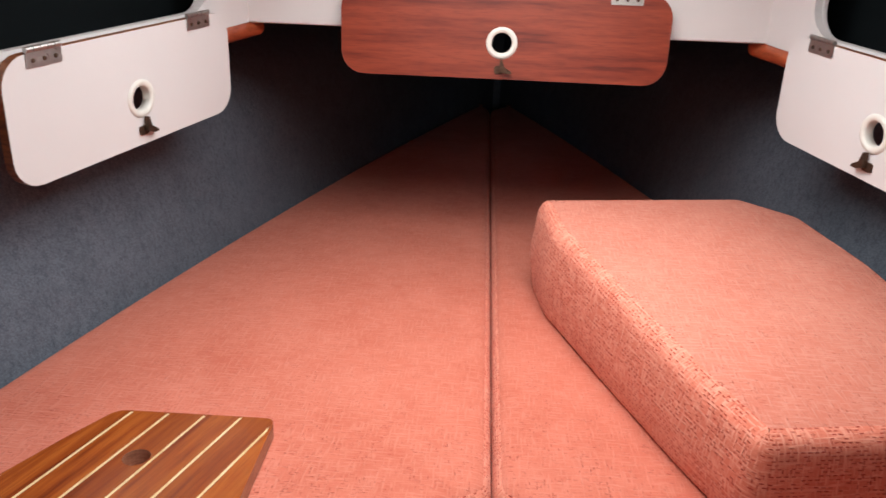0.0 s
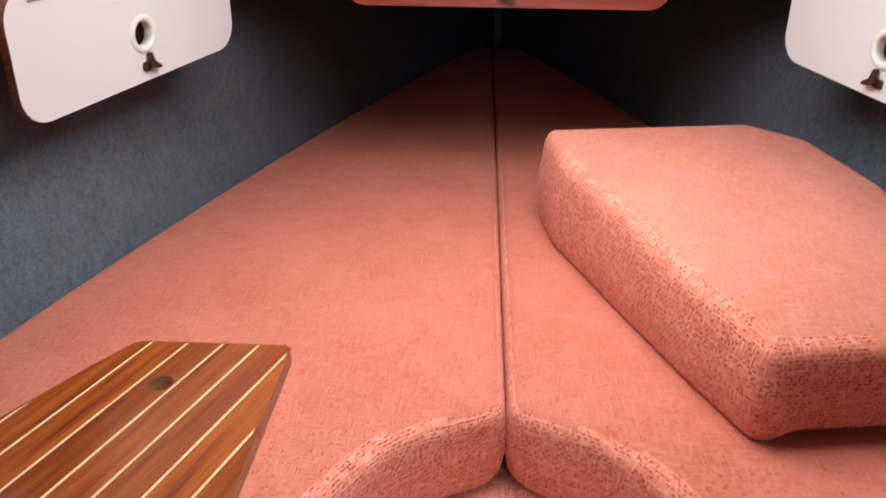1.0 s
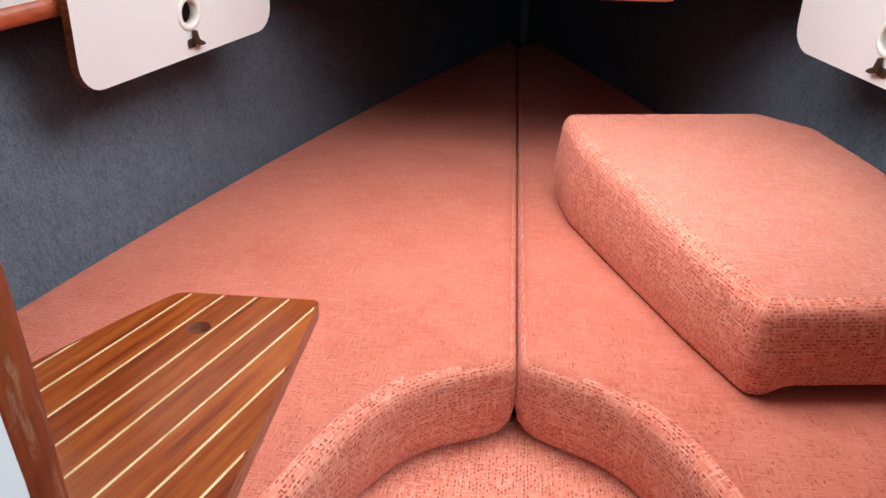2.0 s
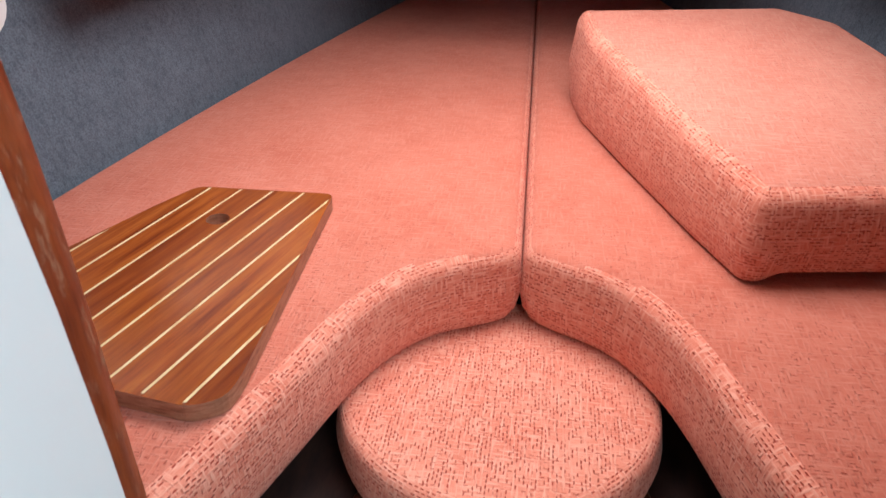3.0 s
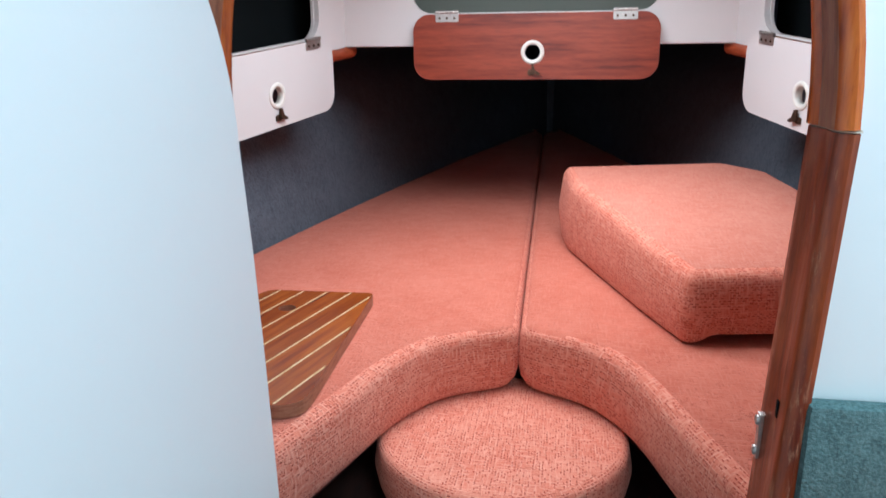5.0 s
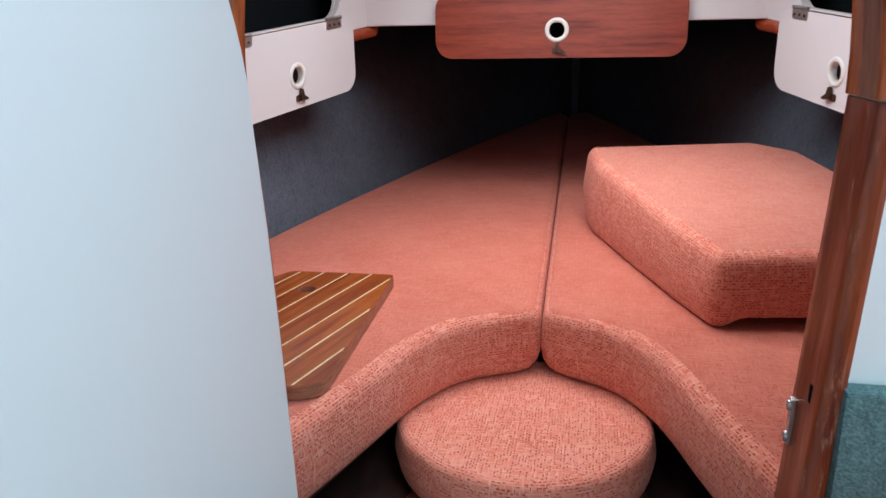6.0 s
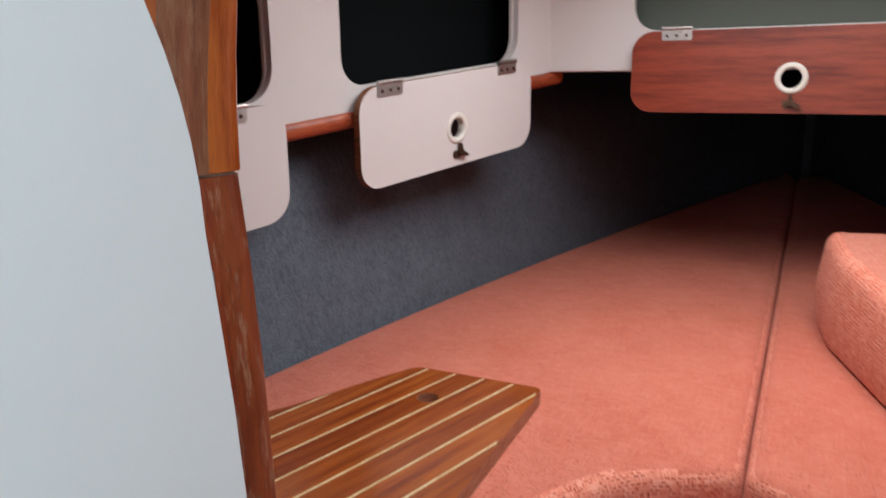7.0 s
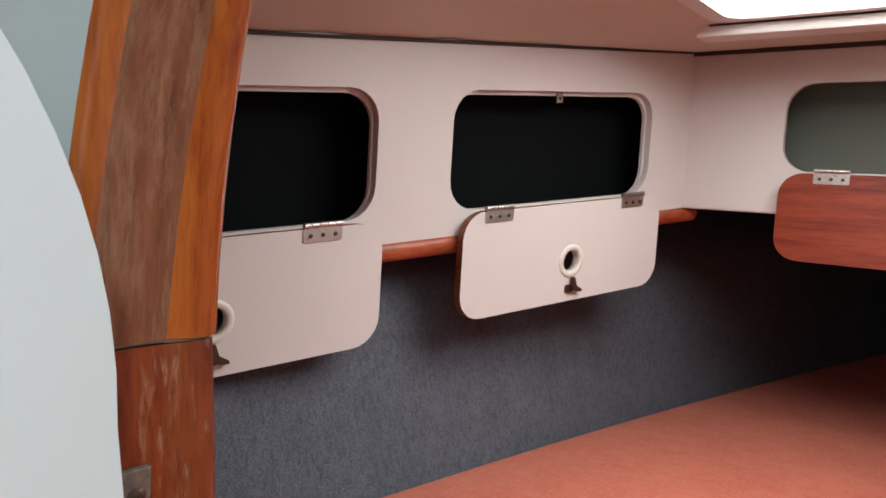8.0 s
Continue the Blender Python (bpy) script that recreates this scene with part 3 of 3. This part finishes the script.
for sign in (-1, 1):
    for (u0, u1, z0), a, shift in zip(DOORS, (-0.606, -0.074), (-0.016, -0.004)):
        base_place = wall_place(sign, 0.024)
        locker_door(base_place, u0, u1, z0, 0.386, WHITE_LAMINATE, BOARD_EDGE,
                    "white locker door hanging open with finger hole and catch", a + 0.221 + shift, 0.298 if a > -0.3 else 0.294, (a + 0.074 + shift, a + 0.349 + shift))
locker_door(lambda u, v, q: Vector((u, 0.636 - q, v)), -0.259, 0.265, 0.329, 0.467, MAHOGANY, BOARD_EDGE,
            "mahogany veneered locker door hanging open with finger hole", 0.001, 0.386, (-0.184, 0.192))


# ---- ceiling with the deck hatch ----
def ceiling_z(x, y):
    yy = min(y, 0.66)
    edge = 0.668 - 0.128 * (0.66 - yy)
    mid = 0.668 + 0.055 * (0.66 - yy)
    return edge + (mid - edge) * (1 - min(1.0, abs(x) / (0.542 - 0.294 * (yy - 0.246))) ** 2)


bm = bmesh.new()
HX, HY0, HY1 = 0.305, -0.097, 0.424
xs = [-0.85, -0.75, -0.65, -0.60, -0.55, -0.50, -0.45, -0.42, -HX, -0.13, 0.0, 0.13, HX, 0.42, 0.45, 0.50, 0.55, 0.60, 0.65, 0.75, 0.85]
ys = [-0.475, -0.3, -0.2, HY0, -0.02, 0.07, 0.15, 0.24, 0.32, 0.40, HY1, 0.53, 0.58, 0.66, 0.9, 1.6, 2.8]
grid = {}
for i, x in enumerate(xs):
    for j, y in enumerate(ys):
        grid[i, j] = bm.verts.new((x, y, ceiling_z(x, y)))
for i in range(len(xs) - 1):
    for j in range(len(ys) - 1):
        mx, my = (xs[i] + xs[i + 1]) / 2, (ys[j] + ys[j + 1]) / 2
        if abs(mx) < HX and HY0 < my < HY1:
            continue
        bm.faces.new((grid[i, j], grid[i + 1, j], grid[i + 1, j + 1], grid[i, j + 1]))
ret = bmesh.ops.extrude_face_region(bm, geom=bm.faces[:])
for v in ret["geom"]:
    if isinstance(v, bmesh.types.BMVert):
        v.co.z += 0.02
tagged(part("ceiling", bm, CEILING_WHITE, smooth=30), "off-white vinyl cabin ceiling around a deck hatch", "ceiling", kind="structure")

hatch = thing("deck_hatch", "white framed deck hatch in the ceiling", "hatch")
bm = bmesh.new()
plate(bm, rounded_rect(-0.312, 0.312, -0.104, 0.428, 0.03, 4), [rounded_rect(-0.287, 0.287, -0.079, 0.412, 0.03, 4)], 0.660, 0.671, lambda u, v, q: (u, v, q))
plate(bm, rounded_rect(-0.301, 0.301, -0.093, 0.420, 0.03, 4), [rounded_rect(-0.289, 0.289, -0.081, 0.413, 0.03, 4)], 0.6715, 0.76, lambda u, v, q: (u, v, q))
part("coaming", bm, HATCH_WHITE, hatch, "white hatch coaming")
bm = bmesh.new()
plate(bm, rounded_rect(-0.2885, 0.2885, -0.0805, 0.4125, 0.03, 4), [rounded_rect(-0.285, 0.285, -0.077, 0.409, 0.03, 4)], 0.690, 0.694, lambda u, v, q: (u, v, q))
part("gasket", bm, DARK_GASKET_GAP, hatch, "dark gasket line round the hatch")
blind = thing("blind_cassette", "white roller blind cassette along the edge of the deck hatch", "blind")
bm = bmesh.new()
box(bm, -0.340, 0.340, 0.437, 0.480, 0.645, 0.674, 0.004)
part("housing", bm, HATCH_WHITE, blind)
bm = bmesh.new()
box(bm, -0.322, 0.322, 0.4358, 0.440, 0.6590, 0.6618)
part("slot", bm, DARK_GASKET_GAP, blind, "dark slot in the cassette")

# dark strips that paint the shadow gap at the top of the locker fronts
for side, sign in (("port", -1), ("starboard", 1)):
    bm = bmesh.new()
    place = wall_place(sign)
    plate(bm, [(-0.75, 0.6015), (0.425, 0.6195), (0.425, 0.6235), (-0.75, 0.6045)], [], 0.0005, 0.006, place)
    tagged(part("trim_gap_" + side, bm, DARK_GASKET_GAP), "dark strip standing for the shadow gap under the ceiling", "trim", kind="structure")
bm = bmesh.new()
box(bm, -0.42, 0.42, 0.653, 0.6595, 0.661, 0.668)
tagged(part("trim_gap_forward", bm, DARK_GASKET_GAP), "dark strip standing for the shadow gap under the ceiling", "trim", kind="structure")

# ---- bulkhead with the arched doorway ----
JOINT = 0.356
X_L, X_R = -0.1845, 0.243
MID, HALF, RISE = (X_L + X_R) / 2, (X_R - X_L) / 2, 0.33


def opening_path(grow=0.0, low=-0.64, part_of="all"):
    lean_r = 0.042
    left = [(X_L - grow + bow, z) for z, bow in ((low, 0.0135), (-0.1, 0.013), (0.1, 0.012), (0.2, 0.010), (0.26, 0.008), (0.31, 0.005), (JOINT, 0.0008))]
    right = [(X_R + grow - lean_r * (JOINT - z), z) for z in (JOINT, 0.2, 0.0, -0.3, low)]
    arch = [(MID - (HALF + grow) * math.cos(math.pi * k / 40), JOINT + (RISE + grow) * math.sin(math.pi * k / 40)) for k in range(41)]
    return {"all": left + arch[1:-1] + right, "left": left, "arch": arch, "right": right}[part_of]


bm = bmesh.new()
path = opening_path(0.008)
plate(bm, [(-1.6, -0.64), (path[0][0], -0.64)] + path[1:-1] + [(path[-1][0], -0.64), (1.6, -0.64), (1.6, 1.05), (-1.6, 1.05)], [], -0.497, -0.470, lambda u, v, q: (u, q, v))
# unseen forward face made mahogany to dim and redden light bounced on the cushions
for f in bm.faces:
    f.material_index = 1 if f.calc_center_median().y > -0.4705 else 0
tagged(part("wall_bulkhead", bm, [BULKHEAD_GREY, MAHOGANY]), "white laminated bulkhead with an arched doorway", "bulkhead", kind="structure")


def sweep(path, section, thin=0.0):
    """Carries a closed section (outward, y) along a path in the plane of the bulkhead. thin: how far the aft half moves forward, away from the ends."""
    bm = bmesh.new()
    rows = []
    for i, p in enumerate(path):
        a, b = Vector(path[max(0, i - 1)]), Vector(path[min(len(path) - 1, i + 1)])
        d = (b - a).normalized()
        n = Vector((-d.y, d.x))
        ease = thin * min(1.0, i / 7, (len(path) - 1 - i) / 7)
        rows.append([bm.verts.new((p[0] + n.x * o, y + (ease * min(1.0, max(0.0, (-0.461 - y) / 0.0165)) if o < 0.0192 else 0.0), p[1] + n.y * o)) for o, y in section])
    m = len(section)
    for r0, r1 in zip(rows, rows[1:]):
        for k in range(m):
            f = bm.faces.new((r0[k], r0[(k + 1) % m], r1[(k + 1) % m], r1[k]))
            f.material_index = 1 if WORN[0] <= k < WORN[1] else 0
    bm.faces.new(rows[0]), bm.faces.new(list(reversed(rows[-1])))
    return bm


SECTION = [(0.022, -0.456), (0.012, -0.4545), (0.004, -0.4560), (0.000, -0.461), (0.0002, -0.470), (0.0028, -0.4775),
           (0.0034, -0.489), (0.0030, -0.4995), (0.0040, -0.5035), (0.008, -0.5085), (0.0135, -0.5105), (0.018, -0.508), (0.0195, -0.502), (0.0195, -0.497), (0.018, -0.48)]
WORN = (5, 8)
frame_thing = thing("door_frame", "varnished teak arch moulding with worn finish round the doorway", "door frame")
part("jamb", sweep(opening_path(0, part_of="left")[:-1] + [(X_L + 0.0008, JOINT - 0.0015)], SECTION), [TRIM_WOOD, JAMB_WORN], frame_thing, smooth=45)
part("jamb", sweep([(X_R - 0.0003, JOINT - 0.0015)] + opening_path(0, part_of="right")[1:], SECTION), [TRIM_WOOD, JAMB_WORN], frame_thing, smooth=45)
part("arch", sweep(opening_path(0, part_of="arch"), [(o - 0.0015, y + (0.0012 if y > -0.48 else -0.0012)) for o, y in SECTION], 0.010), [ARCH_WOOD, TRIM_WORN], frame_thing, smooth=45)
for x, s in ((X_L, -1), (X_R, 1)):
    bm = bmesh.new()
    plate(bm, [(x + s * (o + 0.0006), y) for o, y in SECTION], [], JOINT - 0.0013, JOINT - 0.0003, lambda u, v, q: (u, v, q))
    part("joint", bm, JOINT_WHITE, frame_thing, "pale filler in the joint")


# ---- the open door ----
def door_outline():
    y0, r, z0 = -0.509, 0.205, 0.338
    w = 0.42
    pts = [(y0 + 0.020, -0.60), (y0 + 0.020, 0.0), (y0 + 0.013, 0.18), (y0 + 0.008, 0.26), (y0 + 0.003, 0.31)]
    pts += [(y0 - r + r * math.cos(radians(a)), z0 + r * math.sin(radians(a))) for a in range(0, 91, 5)]
    pts += [(y0 - w + r + r * math.cos(radians(a)), z0 + r * math.sin(radians(a))) for a in range(90, 181, 5)]
    pts += [(y0 - w, -0.60)]
    return pts


door_thing = thing("cabin_door", "plain white cabin door with rounded top standing open", "door")
bm = bmesh.new()
plate(bm, door_outline(), [], -0.1715, -0.158, lambda u, v, q: (q, u, v))
part("leaf", bm, [DOOR_WHITE], door_thing)
for zc, bow in ((0.288, 0.0066), (-0.20, 0.013)):
    xr = X_L + bow - 0.0032
    bm = bmesh.new()
    box(bm, xr - 0.001, xr + 0.0022, -0.4990, -0.4850, zc - 0.026, zc + 0.026, 0.0006)
    hg = part("hinge", bm, ZINC, door_thing, "corroded grey metal hinge leaf")
    bm = bmesh.new()
    lathe(bm, [(0.001, -0.026), (0.0042, -0.0255), (0.0042, 0.0255), (0.001, 0.026)], lambda x, y, q: Vector((xr + 0.004 + x, -0.503 + y, zc + q)), 12)
    part("knuckle", bm, ZINC, hg, smooth=40)
    for dz in (-0.016, 0.016):
        bm = bmesh.new()
        r = lathe(bm, [(0.0038, 0.0), (0.003, 0.0012), (0.001, 0.0015)], lambda x, y, q: Vector((xr + 0.0022 + q, -0.4905 + x, zc + dz + y)), 10)
        bm.faces.new(r[-1])
        part("screw", bm, BRONZE, hg, smooth=60)

# strike plate on the starboard jamb
strike = thing("strike_plate", "small bright metal strike on the door jamb", "door strike")
bm = bmesh.new()
box(bm, 0.2305, 0.2340, -0.4712, -0.4640, 0.096, 0.134, 0.0008)
plate_part = part("plate", bm, CHROME, strike)
for zz in (0.128, 0.102):
    bm = bmesh.new()
    r = lathe(bm, [(0.0042, 0.0), (0.0038, 0.0016), (0.0015, 0.0024)], lambda x, y, q: Vector((0.2305 - q, -0.4672 + x, zz + y)), 12)
    bm.faces.new(r[-1])
    part("screw", bm, CHROME, plate_part, smooth=60)
# no recess is cut: a near-black block paints the slot's shade
bm = bmesh.new()
box(bm, 0.2368, 0.2400, -0.489, -0.484, 0.141, 0.155, 0.001)
part("slot", bm, RECESS_SHADE, strike, "near-black block standing for the shaded bolt slot in the jamb")

# ---- saloon side ----
bm = bmesh.new()
box(bm, 0.250, 1.3, -0.516, -0.4972, 0.062, 0.166, 0.007)
tagged(part("wall_carpet_panel", bm, TEAL_CARPET, smooth=40), "teal carpet panel on the bulkhead behind the settee", "wall panel", kind="structure")
bm = bmesh.new()
cushion(bm, resample([(0.245, -1.9), (0.85, -1.9), (0.85, -0.500), (0.245, -0.500)], 0.010, 0.014), -0.040, 0.061, 0.011)
tagged(part("settee_cushion", bm, LOOSE_SALMON, smooth=50), "salmon woven settee cushion beside the bulkhead", "cushion")
bm = bmesh.new()
box(bm, 0.27, 1.0, -1.9, -0.499, -0.64, -0.0405, 0.01)
tagged(part("settee", bm, GELCOAT), "white moulded settee below its salmon cushion", "settee")


def plain(name, x0, x1, y0, y1, z0, z1, material, label, category):
    bm = bmesh.new()
    box(bm, x0, x1, y0, y1, z0, z1)
    return tagged(part(name, bm, material), label, category, kind="structure")


plain("wall_saloon_port", -1.25, -1.20, -3.2, -0.505, -0.64, 1.0, WHITE_LAMINATE, "plain white saloon side", "wall")
plain("wall_saloon_starboard", 1.20, 1.25, -3.2, -0.505, -0.64, 1.0, WHITE_LAMINATE, "plain white saloon side", "wall")
bm = bmesh.new()
plate(bm, [(-1.25, -0.64), (1.25, -0.64), (1.25, 1.0), (-1.25, 1.0)], [rounded_rect(-0.21, 0.41, -0.01, 0.91, 0.03)], -3.25, -3.2, lambda u, v, q: (u, q, v))
tagged(part("wall_saloon_aft", bm, WHITE_LAMINATE), "unseen white aft bulkhead with an opening behind the fill lamp", "wall", kind="structure")
bm = bmesh.new()
plate(bm, [(-1.25, -3.25), (1.25, -3.25), (1.25, -0.505), (-1.25, -0.505)], [rounded_rect(0.17, 0.79, -1.32, -0.68, 0.04)], 0.97, 1.0, lambda u, v, q: (u, v, q))
tagged(part("ceiling_saloon", bm, CEILING_WHITE), "unseen off-white saloon ceiling with an opening for the added lamp", "ceiling", kind="structure")

# ---- the striped board ----
board = thing("striped_board", "varnished teak board with pale inlaid stripes and finger hole", "board")
HEX = [(-0.223, 0.089), (-0.2085, -0.262), (-0.212, -0.288), (-0.236, -0.3025), (-0.385, -0.280), (-0.530, -0.170), (-0.476, -0.090), (-0.426, 0.027), (-0.398, 0.084)]
HEX = list(reversed(HEX))
BZ0, BZ1 = 0.002, 0.019


def clipped(poly, a, b):
    """The part of a convex outline between the lines across = a and across = b of the stripes' direction."""
    nx, ny = 0.9673, -0.2538
    for lim, s in ((a, 1), (b, -1)):
        out = []
        for i in range(len(poly)):
            p, q = poly[i - 1], poly[i]
            dp, dq = s * (p[0] * nx + p[1] * ny - lim), s * (q[0] * nx + q[1] * ny - lim)
            if (dp >= 0) != (dq >= 0):
                f = dp / (dp - dq)
                out.append((p[0] + (q[0] - p[0]) * f, p[1] + (q[1] - p[1]) * f))
            if dq >= 0:
                out.append(q)
        poly = out
    return poly


outline = resample(HEX, 0.006, 0.012)
S1 = -0.1965
HOLE = (-0.339, 0.004)
flat_place = lambda u, v, q: Vector((u, v, q))
k0 = [S1 + 0.0385 * k for k in range(-9, 6)]
inlay = inward(outline, 0.003)


def ccw_area(poly):
    return sum(poly[i - 1][0] * poly[i][1] - poly[i][0] * poly[i - 1][1] for i in range(len(poly))) / 2


hc = HOLE[0] * 0.9673 - HOLE[1] * 0.2538
for lim in k0:
    for name, shape, a, b, z0, z1, material in (("teak_strip", outline, lim + 0.00015, lim + 0.03835, BZ0, BZ1, TEAK), ("holly_inlay", inlay, lim - 0.0014, lim + 0.0014, BZ1 - 0.0005, BZ1 + 0.0003, HOLLY)):
        poly = clipped(shape, a, b)
        if len(poly) < 3 or abs(ccw_area(poly)) < 2e-5:
            continue
        bm = bmesh.new()
        holes = [circle(*HOLE, 0.0135, 20)] if name == "teak_strip" and a + 0.014 < hc < b - 0.014 else []
        plate(bm, poly, holes, z0, z1, flat_place)
        bm.normal_update()
        for f in bm.faces:
            f.material_index = 1 if abs(f.normal.z) < 0.5 else 0
        part(name, bm, [material, BOARD_SIDE], board)
